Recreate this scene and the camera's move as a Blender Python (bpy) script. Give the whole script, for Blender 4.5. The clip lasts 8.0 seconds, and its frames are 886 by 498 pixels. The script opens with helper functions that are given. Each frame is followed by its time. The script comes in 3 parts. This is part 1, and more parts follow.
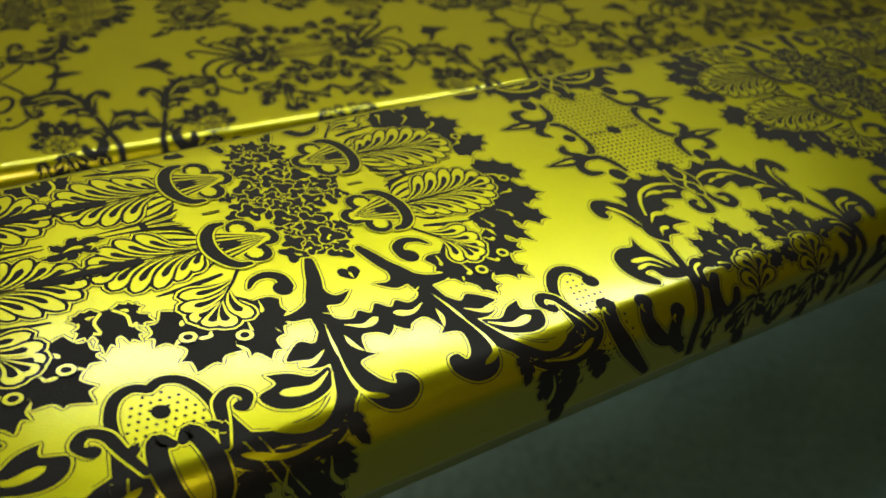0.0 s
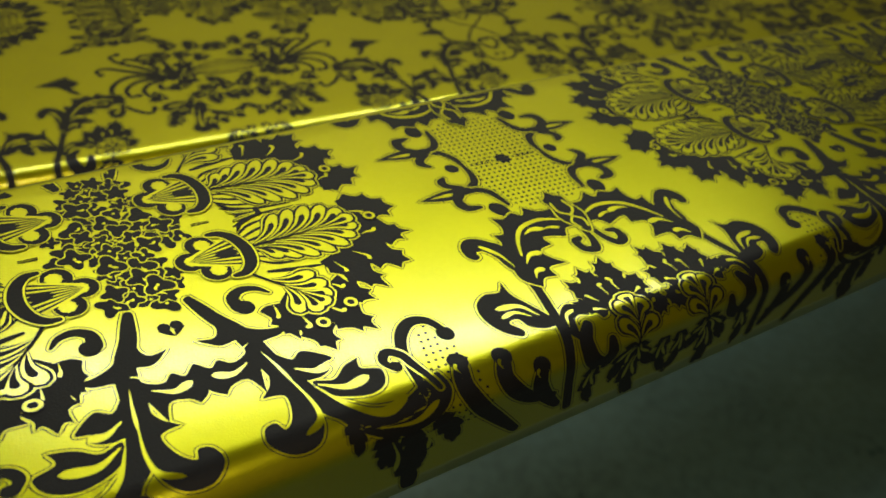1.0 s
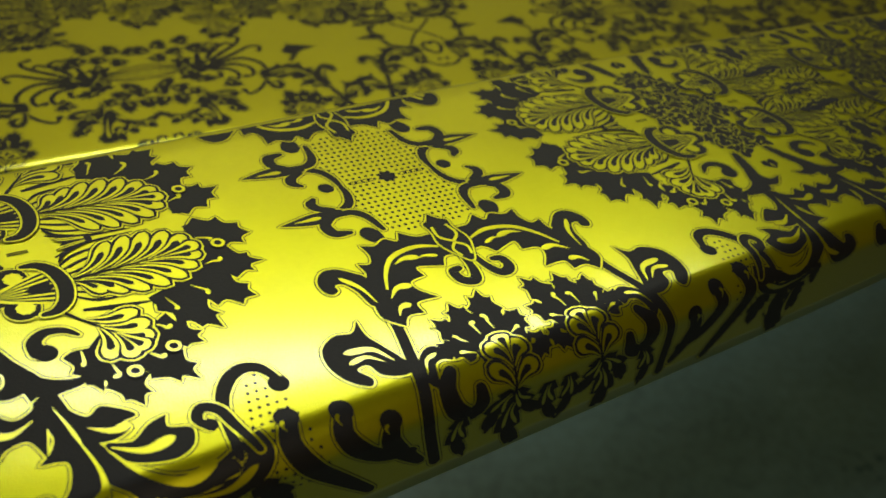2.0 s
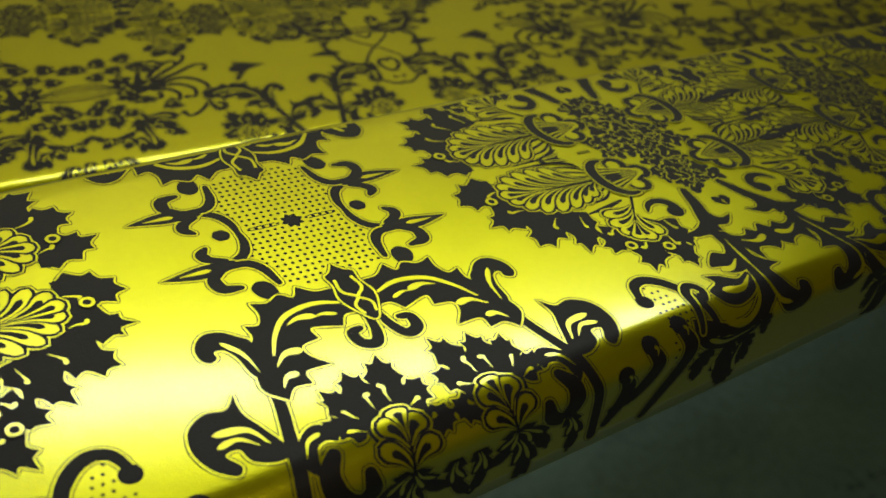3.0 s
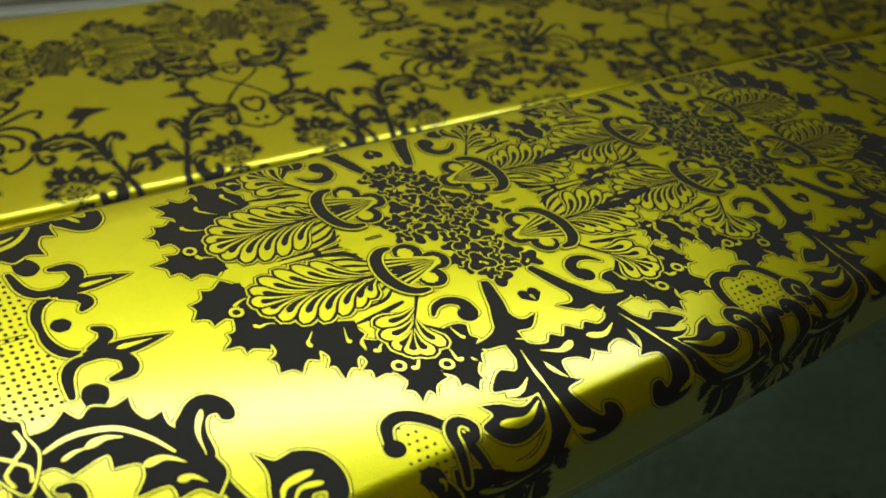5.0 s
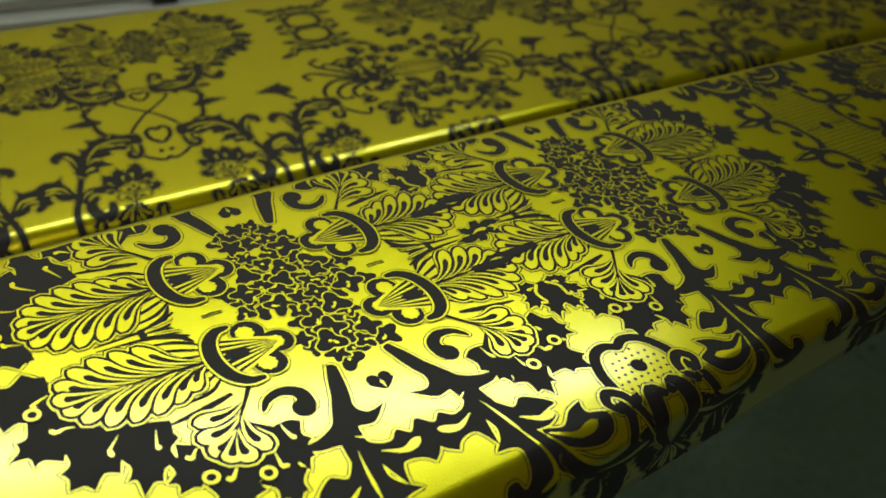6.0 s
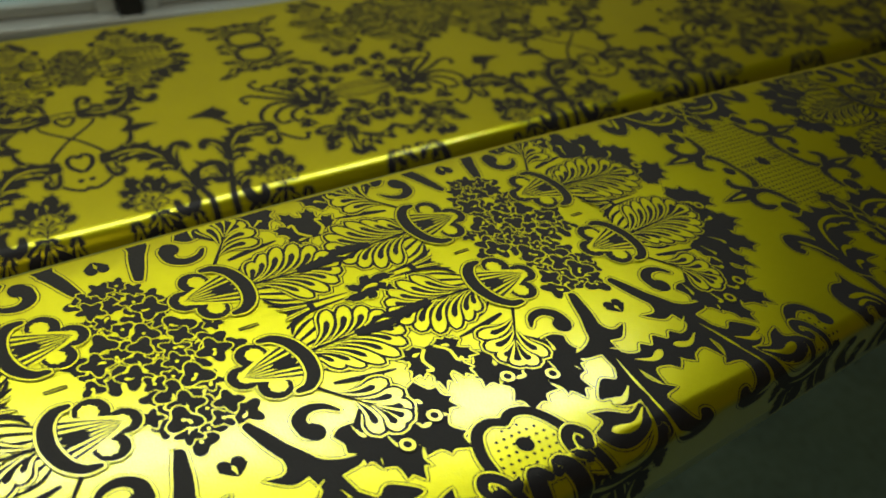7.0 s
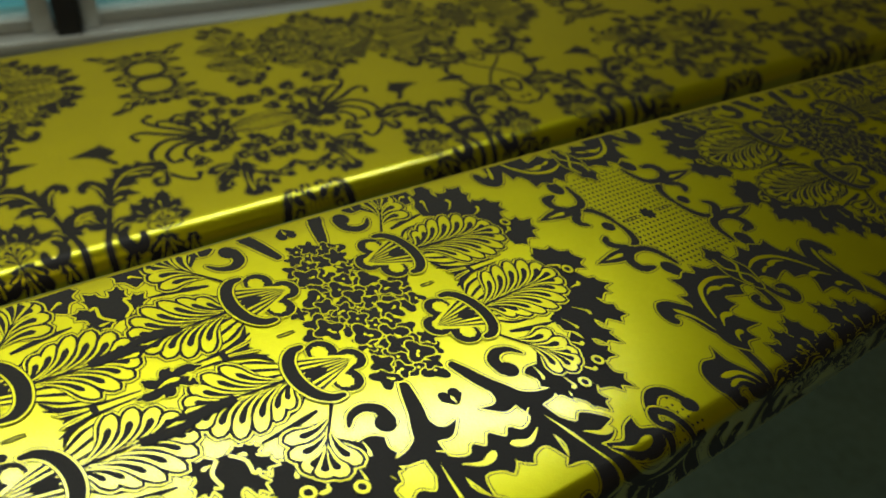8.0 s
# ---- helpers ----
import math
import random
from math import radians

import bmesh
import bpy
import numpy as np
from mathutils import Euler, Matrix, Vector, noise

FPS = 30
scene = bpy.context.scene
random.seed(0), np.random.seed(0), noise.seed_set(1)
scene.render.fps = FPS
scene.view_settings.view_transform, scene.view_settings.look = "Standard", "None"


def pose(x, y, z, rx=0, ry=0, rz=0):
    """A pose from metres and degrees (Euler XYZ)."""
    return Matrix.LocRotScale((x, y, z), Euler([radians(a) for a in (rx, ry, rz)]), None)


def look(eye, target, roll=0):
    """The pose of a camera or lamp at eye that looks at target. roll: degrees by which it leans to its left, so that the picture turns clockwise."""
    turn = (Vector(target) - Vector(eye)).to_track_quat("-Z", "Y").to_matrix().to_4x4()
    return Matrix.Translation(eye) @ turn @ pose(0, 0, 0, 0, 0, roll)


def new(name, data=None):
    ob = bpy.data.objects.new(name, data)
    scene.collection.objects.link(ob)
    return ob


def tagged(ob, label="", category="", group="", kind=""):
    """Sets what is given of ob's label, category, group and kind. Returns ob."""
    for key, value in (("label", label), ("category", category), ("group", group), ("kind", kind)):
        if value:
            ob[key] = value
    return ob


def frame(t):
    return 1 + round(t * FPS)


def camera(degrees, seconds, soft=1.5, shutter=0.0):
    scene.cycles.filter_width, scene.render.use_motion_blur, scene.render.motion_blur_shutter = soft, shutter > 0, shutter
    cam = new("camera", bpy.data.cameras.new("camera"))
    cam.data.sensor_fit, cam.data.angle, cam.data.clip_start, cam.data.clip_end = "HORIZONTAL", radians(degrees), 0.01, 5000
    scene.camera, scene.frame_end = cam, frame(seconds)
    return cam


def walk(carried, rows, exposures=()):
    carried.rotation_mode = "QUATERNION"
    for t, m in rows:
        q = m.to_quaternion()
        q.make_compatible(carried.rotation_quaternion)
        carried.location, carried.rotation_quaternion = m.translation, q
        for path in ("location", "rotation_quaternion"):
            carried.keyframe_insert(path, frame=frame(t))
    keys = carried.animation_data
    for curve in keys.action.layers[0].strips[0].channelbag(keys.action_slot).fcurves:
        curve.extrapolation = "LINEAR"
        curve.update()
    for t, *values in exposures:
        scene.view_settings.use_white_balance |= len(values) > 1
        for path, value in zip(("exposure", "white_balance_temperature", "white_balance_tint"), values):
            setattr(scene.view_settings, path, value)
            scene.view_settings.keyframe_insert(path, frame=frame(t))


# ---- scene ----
from mathutils.geometry import tessellate_polygon

cam = camera(60.0, 8.0, soft=1.8)
METRES, EYE, TILT, LEAN, TURN = 8.0, 1.5, 0.0, 0.0, 0.0
PATH = [
    (0, (-0.215, -0.211, 0.182), (0.592, 1.023, -1.17), 9.4),
    (0.5, (-0.189, -0.209, 0.182), (0.622, 1.024, -1.167), 9.3),
    (1, (-0.157, -0.209, 0.182), (0.653, 1.029, -1.164), 9.0),
    (1.5, (-0.129, -0.206, 0.175), (0.681, 1.035, -1.168), 9.0),
    (2.8, (-0.065, -0.196, 0.17), (0.727, 1.066, -1.165), 8.1),
    (3, (-0.06, -0.191, 0.169), (0.746, 1.065, -1.162), 8.4),
    (3.5, (-0.04, -0.187, 0.169), (0.769, 1.069, -1.161), 8.1),
    (4, (-0.016, -0.181, 0.17), (0.802, 1.071, -1.158), 8.0),
    (4.5, (0.01, -0.177, 0.169), (0.832, 1.076, -1.156), 7.6),
    (4.7, (0.02, -0.176, 0.169), (0.842, 1.076, -1.157), 7.6),
    (5.8, (0.078, -0.165, 0.173), (0.923, 1.072, -1.153), 6.7),
    (6, (0.09, -0.163, 0.173), (0.933, 1.069, -1.158), 7.0),
    (6.5, (0.111, -0.16, 0.173), (0.957, 1.071, -1.157), 7.1),
    (7, (0.134, -0.157, 0.176), (0.986, 1.074, -1.15), 7.0),
    (7.5, (0.164, -0.153, 0.176), (1.03, 1.077, -1.141), 7.0),
    (8, (0.197, -0.151, 0.179), (1.077, 1.072, -1.136), 6.7),
]
walk(cam, [(t, look(eye, target, roll)) for t, eye, target, roll in PATH])

cam.data.dof.use_dof = True
cam.data.dof.focus_distance = 0.25
cam.data.dof.aperture_fstop = 11.5

# ---- light ----
world = bpy.data.worlds.new("world")
world.use_nodes = True
world.node_tree.nodes["Background"].inputs[0].default_value = (0.05, 0.07, 0.08, 1)
world.node_tree.nodes["Background"].inputs[1].default_value = 0.3
scene.world = world

LAMP, LAMP_TURN = Vector((0.33, 0.663, 1.02)), -16.0


def area_lamp(name, m, sx, sy, watts, colour):
    data = bpy.data.lights.new(name, "AREA")
    data.shape, data.size, data.size_y, data.energy, data.color = "RECTANGLE", sx, sy, watts, colour
    ob = new(name, data)
    ob.matrix_world = m
    return ob


area_lamp("tube_light", pose(*LAMP, 0, 0, LAMP_TURN), 1.5, 0.07, 10.0, (0.96, 1.0, 0.86))
# added warm fill with no known source, lifts the room and panel sides
area_lamp("room_fill_light", pose(-0.9, -1.4, 1.74, 0, 0, 0), 1.2, 0.25, 25.0, (1.0, 0.82, 0.56))

# ---- materials ----


def material(name, colour, rough=0.5, metal=0.0, vary=0.15, scale=12.0, bump=0.0, bump_scale=60.0, coat=0.0, coat_rough=0.1, rough_vary=0.1, emit=0.0, spec=0.5):
    m = bpy.data.materials.new(name)
    m.use_nodes = True
    nt = m.node_tree
    b = nt.nodes["Principled BSDF"]
    co = nt.nodes.new("ShaderNodeTexCoord")
    n1, n2 = nt.nodes.new("ShaderNodeTexNoise"), nt.nodes.new("ShaderNodeTexNoise")
    n1.inputs["Scale"].default_value, n1.inputs["Detail"].default_value = scale, 4
    n2.inputs["Scale"].default_value, n2.inputs["Detail"].default_value = scale * 11, 3
    add = nt.nodes.new("ShaderNodeMath")
    add.operation = "ADD"
    mix = nt.nodes.new("ShaderNodeMix")
    mix.data_type = "RGBA"
    mix.inputs["A"].default_value = (*[c * (1 - vary) for c in colour], 1)
    mix.inputs["B"].default_value = (*[min(1, c * (1 + vary)) for c in colour], 1)
    half = nt.nodes.new("ShaderNodeMath")
    half.operation = "MULTIPLY"
    half.inputs[1].default_value = 0.5
    for n in (n1, n2):
        nt.links.new(co.outputs["Object"], n.inputs["Vector"])
    nt.links.new(n1.outputs["Fac"], add.inputs[0])
    nt.links.new(n2.outputs["Fac"], add.inputs[1])
    nt.links.new(add.outputs[0], half.inputs[0])
    nt.links.new(half.outputs[0], mix.inputs["Factor"])
    nt.links.new(mix.outputs["Result"], b.inputs["Base Color"])
    rr = nt.nodes.new("ShaderNodeMapRange")
    rr.inputs["To Min"].default_value, rr.inputs["To Max"].default_value = max(0.02, rough - rough_vary), min(1, rough + rough_vary)
    nt.links.new(half.outputs[0], rr.inputs["Value"])
    nt.links.new(rr.outputs[0], b.inputs["Roughness"])
    b.inputs["Metallic"].default_value = metal
    b.inputs["Specular IOR Level"].default_value = spec
    b.inputs["Coat Weight"].default_value, b.inputs["Coat Roughness"].default_value = coat, coat_rough
    if bump:
        n3, bp = nt.nodes.new("ShaderNodeTexNoise"), nt.nodes.new("ShaderNodeBump")
        n3.inputs["Scale"].default_value, n3.inputs["Detail"].default_value = bump_scale, 3
        nt.links.new(co.outputs["Object"], n3.inputs["Vector"])
        nt.links.new(n3.outputs["Fac"], bp.inputs["Height"])
        bp.inputs["Strength"].default_value, bp.inputs["Distance"].default_value = bump, 0.001
        nt.links.new(bp.outputs[0], b.inputs["Normal"])
    if emit:
        b.inputs["Emission Color"].default_value, b.inputs["Emission Strength"].default_value = (*colour, 1), emit
    return m


GOLD = material("gold_pearl_paint", (0.475, 0.475, 0.0005), 0.31, 0.89, 0.12, 40, 0.11, 1500, 0.85, 0.16, 0.05)
GOLD.node_tree.nodes["Principled BSDF"].inputs["Coat IOR"].default_value = 1.57
INK = material("black_print_ink", (0.0075, 0.008, 0.011), 0.5, 0.0, 0.4, 60, 0.12, 1400, 0.0, 0.3, 0.08, spec=0.2)
# strong tone variation paints blurry reflections into the floor colour
FLOOR = material("dark_teal_floor_paint", (0.072, 0.130, 0.142), 0.34, 0.0, 0.85, 5, 0.4, 14, 0, 0.1, 0.25)
# wall and ceiling tones chosen to tint and brighten what the gold reflects
WALL = material("ochre_bounce_wall_paint", (0.50, 0.43, 0.14), 0.8, 0.0, 0.12, 3, 0.1, 40)
CEIL = material("ceiling_paint", (0.55, 0.47, 0.30), 0.85, 0.0, 0.08, 3, 0.1, 40)
ALU = material("dull_aluminium", (0.40, 0.43, 0.42), 0.40, 0.4, 0.12, 30, 0.05, 200)
RUBBER = material("black_post_coating", (0.008, 0.008, 0.009), 0.6, 0.0, 0.3, 40, 0.05, 200)
STEEL = material("rack_steel_paint", (0.05, 0.06, 0.065), 0.5, 0.4, 0.2, 20, 0.1, 150)
WHITE = material("lamp_housing_enamel", (0.75, 0.76, 0.74), 0.4, 0.0, 0.05, 20)
GREENGLASS = bpy.data.materials.new("green_window_glass")
GREENGLASS.use_nodes = True
_b = GREENGLASS.node_tree.nodes["Principled BSDF"]
_b.inputs["Base Color"].default_value = (0.55, 0.80, 0.78, 1)
_b.inputs["Roughness"].default_value, _b.inputs["Transmission Weight"].default_value = 0.06, 1.0
BACKDROP = material("dim_yard_backdrop", (0.05, 0.13, 0.14), 0.9, 0.0, 0.5, 3, emit=1.8)

# ---- mesh helpers ----


def part(name, bm, mat, parent=None, label=""):
    me = bpy.data.meshes.new(name)
    bm.to_mesh(me)
    bm.free()
    ob = new(name, me)
    for m in (mat if isinstance(mat, (list, tuple)) else [mat]):
        me.materials.append(m)
    if parent is not None:
        ob.parent = parent
    if label:
        ob["label"] = label
    return ob


def box(x0, y0, z0, x1, y1, z1, bevel=0.0):
    bm = bmesh.new()
    bmesh.ops.create_cube(bm, size=1.0)
    for v in bm.verts:
        v.co = Vector(((x0 + x1) / 2 + v.co.x * (x1 - x0), (y0 + y1) / 2 + v.co.y * (y1 - y0), (z0 + z1) / 2 + v.co.z * (z1 - z0)))
    if bevel:
        bmesh.ops.bevel(bm, geom=list(bm.edges), offset=bevel, segments=2, affect="EDGES", profile=0.5)
    return bm


def empty(name, label, category, group="", kind=""):
    return tagged(new(name), label, category, group, kind)


# ---- the room ----
# walls and ceiling stay out of view and act as reflectors
FZ, CZ = -0.80, 1.80
X0, X1, Y0, Y1 = -2.6, 3.2, -2.4, 1.03
tagged(part("floor", box(X0 - 0.1, Y0 - 0.1, FZ - 0.1, X1 + 0.1, Y1 + 0.9, FZ), FLOOR), "dark teal painted workshop floor, slightly glossy, reflections put in as lighter blotches", "floor", kind="structure")
tagged(part("ceiling", box(X0 - 0.1, Y0 - 0.1, CZ, X1 + 0.1, Y1 + 0.9, CZ + 0.1), CEIL), "unseen plain workshop ceiling, warm-toned for the panels' reflections", "ceiling", kind="structure")
tagged(part("wall_west", box(X0 - 0.1, Y0, FZ, X0, Y1 + 0.8, CZ), WALL), "unseen workshop wall, ochre to warm the panels' reflections", "wall", kind="structure")
tagged(part("wall_east", box(X1, Y0, FZ, X1 + 0.1, Y1 + 0.8, CZ), WALL), "unseen workshop wall, ochre to warm the panels' reflections", "wall", kind="structure")
tagged(part("wall_south", box(X0, Y0 - 0.1, FZ, X1, Y0, CZ), WALL), "unseen workshop wall, ochre to warm the panels' reflections", "wall", kind="structure")

# ---- the window, turned a little against the panels ----
WIN = pose(0.30, 1.0, 0, 0, 0, -5.0)
WX0, WX1, WZ0, WZ1 = -0.78, 0.50, -0.42, 0.0
wall = box(-2.91, 0.02, FZ, WX0, 0.12, CZ)
for b in (box(WX1, 0.02, FZ, 2.91, 0.12, CZ), box(WX0, 0.02, FZ, WX1, 0.12, WZ0), box(WX0, 0.02, WZ1, WX1, 0.12, CZ)):
    me = bpy.data.meshes.new("piece")
    b.to_mesh(me)
    b.free()
    wall.from_mesh(me)
wall_north = tagged(part("wall_north", wall, WALL), "wall round a window, ochre to warm and brighten the panels' reflections", "wall", kind="structure")
wall_north.matrix_world = WIN

window = empty("window_1", "aluminium sliding window with dull grey rails and greenish glass", "window", kind="structure")
window.matrix_world = WIN


def rail(name, x0, x1, y0, y1, z0, z1, mat, bev=0.003, label=""):
    return part(name, box(x0, y0, z0, x1, y1, z1, bev), mat, window, label)


rail("window_sill", WX0, WX1, -0.030, 0.10, WZ0, -0.362, ALU)
rail("sill_lip", WX0 + 0.001, WX1 - 0.001, -0.034, -0.026, -0.372, -0.357, ALU)
for a, b in ((WX0 + 0.03, -0.030), (0.036, WX1 - 0.03)):
    rail("bottom_rail", a, b, 0.008, 0.045, -0.3615, -0.347, ALU)
    rail("glazing_bead", a, b, 0.000, 0.020, -0.346, -0.339, ALU, 0.002, "bright aluminium glazing bead")
    rail("top_rail", a, b, 0.008, 0.045, -0.07, -0.031, ALU)
    rail("pane", a, b, 0.024, 0.029, -0.3385, -0.0705, GREENGLASS, 0, "greenish window pane").visible_shadow = False
rail("stile", -0.030, -0.0015, -0.002, 0.05, -0.3615, -0.031, ALU)
rail("stile", 0.0355, 0.060, -0.002, 0.05, -0.3615, -0.031, ALU)
rail("post", 0.000, 0.034, -0.028, 0.05, -0.3615, -0.031, RUBBER, 0.004, "matt black upright post")
rail("side_frame", WX0, WX0 + 0.03, 0.0, 0.09, -0.3615, WZ1, ALU)
rail("side_frame", WX1 - 0.03, WX1, -0.01, 0.09, -0.3615, WZ1, ALU)
rail("head_frame", WX0 + 0.031, WX1 - 0.031, 0.0, 0.09, -0.0305, WZ1, ALU)

backdrop = tagged(part("backdrop", box(-2.9, 0.55, FZ, 2.9, 0.56, CZ), BACKDROP), "dim teal outdoor dusk seen through the window", "backdrop", kind="structure")
backdrop.matrix_world = WIN

# ---- lamps ----


def tube_fixture(at, length, width, label):
    e = empty("ceiling_lamp", label, "lamp")
    e.location = at
    part("housing", box(-length / 2 - 0.03, -width / 2 - 0.02, 0.012, length / 2 + 0.03, width / 2 + 0.02, 0.07, 0.006), WHITE, e)
    for s in (-1, 1):
        part("end_cap", box(s * (length / 2 + 0.018) - 0.012, -width / 2 - 0.01, -0.012, s * (length / 2 + 0.018) + 0.012, width / 2 + 0.01, 0.0115, 0.003), WHITE, e)
        h = CZ - at[2]
        if h > 0.1:
            part("hanger_rod", box(s * length * 0.35 - 0.004, -0.004, 0.07, s * length * 0.35 + 0.004, 0.004, h), STEEL, e)
    return e


tube_fixture(LAMP, 1.45, 0.07, "white enamelled fluorescent lamp hung from the ceiling").rotation_euler.z = radians(LAMP_TURN)
# housing for the added fill, out of view
tube_fixture((-0.9, -1.4, 1.741), 1.2, 0.25, "added fill lamp out of view, in a white enamelled housing on the ceiling")

# ---- the moulded panels ----


class Panel:
    """A long moulded panel: flat top, rounded front edge, a side that tapers along its length."""

    def __init__(self, top, y_back, r, y_front, depth, x0, x1):
        self.top, self.y_back, self.r, self.y_front, self.depth, self.x0, self.x1 = top, y_back, r, y_front, depth, x0, x1

    def at(self, x, w, lift=0.0):
        """The place of the film's point: w runs across the top towards the back, and down over the front edge."""
        yo, r = self.y_front(x), self.r(x)
        d = yo + r - w
        if d <= 0:
            return (x, w, self.top + lift)
        a = d / r
        if a < math.pi / 2:
            return (x, yo + r - (r + lift) * math.sin(a), self.top - r + (r + lift) * math.cos(a))
        return (x, yo - lift, self.top - r - (d - r * math.pi / 2))

    def bent(self, x, w):
        d = self.y_front(x) + self.r(x) - w
        return -0.0015 < d < self.r(x) * 1.7

    def spans(self, places):
        d = [self.y_front(x) + self.r(x) - w for x, w in places]
        return min(d) < self.r(places[0][0]) * 1.7 and max(d) > -0.0015

    def shows(self, x, w):
        r = self.r(x)
        d = self.y_front(x) + r - w - r * math.pi / 2
        return w < self.y_back(x) - 0.004 and d < self.depth(x) - r - 0.001 and self.x0 < x < self.x1

    def body(self, n=140):
        bm = bmesh.new()
        rows = []
        for i in range(n + 1):
            x = self.x0 + (self.x1 - self.x0) * i / n
            yo, r, low = self.y_front(x), self.r(x), self.top - self.depth(x)
            yb, rb = self.y_back(x), 0.004
            prof = [(yb - 0.004, self.top - 0.022), (yb, self.top - 0.022), (yb, self.top - 0.012)]
            prof += [(yb - rb + rb * math.cos(a), self.top - rb + rb * math.sin(a)) for a in [math.pi / 2 * k / 5 for k in range(6)]]
            prof += [(yb + (yo + r - yb) * f, self.top) for f in (0.1, 0.3, 0.5, 0.7, 0.9)]
            prof += [(yo + r - r * math.sin(a), self.top - r + r * math.cos(a)) for a in [math.pi / 2 * k / 14 for k in range(15)]]
            side = self.top - r
            prof += [(yo, side + (low - side) * f) for f in (0.25, 0.5, 0.75, 1.0)]
            prof += [(yo + 0.003, low), (yo + 0.003, min(self.top - r - 0.003, low + 0.5 * (side - low))), (yo + r, self.top - 0.0225)]
            rows.append([bm.verts.new((x, y, z)) for y, z in prof])
        k = len(rows[0])
        for a, b in zip(rows, rows[1:]):
            for j in range(k):
                bm.faces.new((a[j], a[(j + 1) % k], b[(j + 1) % k], b[j]))
        bm.faces.new(rows[0][::-1])
        bm.faces.new(rows[-1])
        bmesh.ops.recalc_face_normals(bm, faces=list(bm.faces))
        for f in bm.faces:
            f.smooth = len(f.verts) == 4
        return bm


def ease(x, a, b):
    t = min(1, max(0, (x - a) / (b - a)))
    return t * t * (3 - 2 * t)


def front_radius(x):
    return 0.0115 - 0.0060 * ease(x, 0.10, 0.36)


def front_depth(x):
    return 0.042 - 0.018 * ease(x, 0.12, 0.52)


FRONT = Panel(0.0, lambda x: max(0.034, 0.055 - 0.07 * (x - 0.27) ** 2), front_radius, lambda x: -0.1030 + 0.037 * (min(x, 0.6) + 0.15), front_depth, -0.75, 1.9)
REAR = Panel(-0.100, lambda x: 0.418, lambda x: 0.012, lambda x: 0.180, lambda x: 0.06, -0.95, 2.1)

front = empty("moulded_panel", "long gold panel printed with a black damask, tapering rounded edge", "panel", "printed panels")
rear = empty("moulded_panel", "wide gold panel printed with black damask, behind the narrower one", "panel", "printed panels")
part("body", FRONT.body(), GOLD, front, "gold pearl paint with fine flakes")
part("body", REAR.body(), GOLD, rear, "gold pearl paint with fine flakes")

# ---- the rack under them ----
rack = empty("drying_rack", "dark painted steel rack that carries the printed panels", "rack")
for y, z in ((-0.03, -0.0225), (0.02, -0.0225), (0.24, -0.1225), (0.36, -0.1225)):
    part("rail", box(-0.72, y - 0.012, z - 0.024, 1.86, y + 0.012, z - 0.0003, 0.002), STEEL, rack)
for x in (-0.70, 1.84):
    part("crossbar", box(x - 0.015, -0.05, -0.181, x + 0.015, 0.40, -0.150, 0.002), STEEL, rack)
    for y, z in ((-0.03, -0.047), (0.02, -0.047), (0.24, -0.147), (0.36, -0.147)):
        part("spacer", box(x - 0.008, y - 0.008, -0.152, x + 0.008, y + 0.008, z), STEEL, rack)
    for y in (-0.035, 0.385):
        part("leg", box(x - 0.014, y - 0.014, FZ, x + 0.014, y + 0.014, -0.180, 0.002), STEEL, rack)

# ---- the printed damask: every mark is a thin film of ink or gold on the panel ----
STEP, BASE = 0.000010, 0.00004


def smooth(pts, n):
    """A smooth line of n + 1 places through pts."""
    p = np.array(pts, float)
    if len(p) == 2:
        return p[0] + (p[1] - p[0]) * np.linspace(0, 1, n + 1)[:, None]
    p = np.vstack([2 * p[0] - p[1], p, 2 * p[-1] - p[-2]])
    out = []
    for t in np.linspace(0, len(p) - 3 - 1e-9, n + 1):
        i, f = int(t), t - int(t)
        a, b, c, d = p[i], p[i + 1], p[i + 2], p[i + 3]
        out.append(0.5 * (2 * b + (c - a) * f + (2 * a - 5 * b + 4 * c - d) * f * f + (3 * b - a - 3 * c + d) * f ** 3))
    return np.array(out)


def closed(pts, n):
    """A smooth closed line through pts, with a corner where a place stands twice."""
    p = np.array(pts, float)
    out = []
    for i in range(len(p)):
        a, b, c, d = p[i - 1], p[i], p[(i + 1) % len(p)], p[(i + 2) % len(p)]
        if np.linalg.norm(c - b) < 1e-6:
            continue
        for f in np.arange(n) / n:
            out.append(0.5 * (2 * b + (c - a) * f + (2 * a - 5 * b + 4 * c - d) * f * f + (3 * b - a - 3 * c + d) * f ** 3))
    return np.array(out)


def swell(a, b, lo=0.1, hi=0.95):
    """A width that starts thin, swells and thins again."""
    return lambda t: a + b * math.sin(math.pi * (lo + (hi - lo) * t))


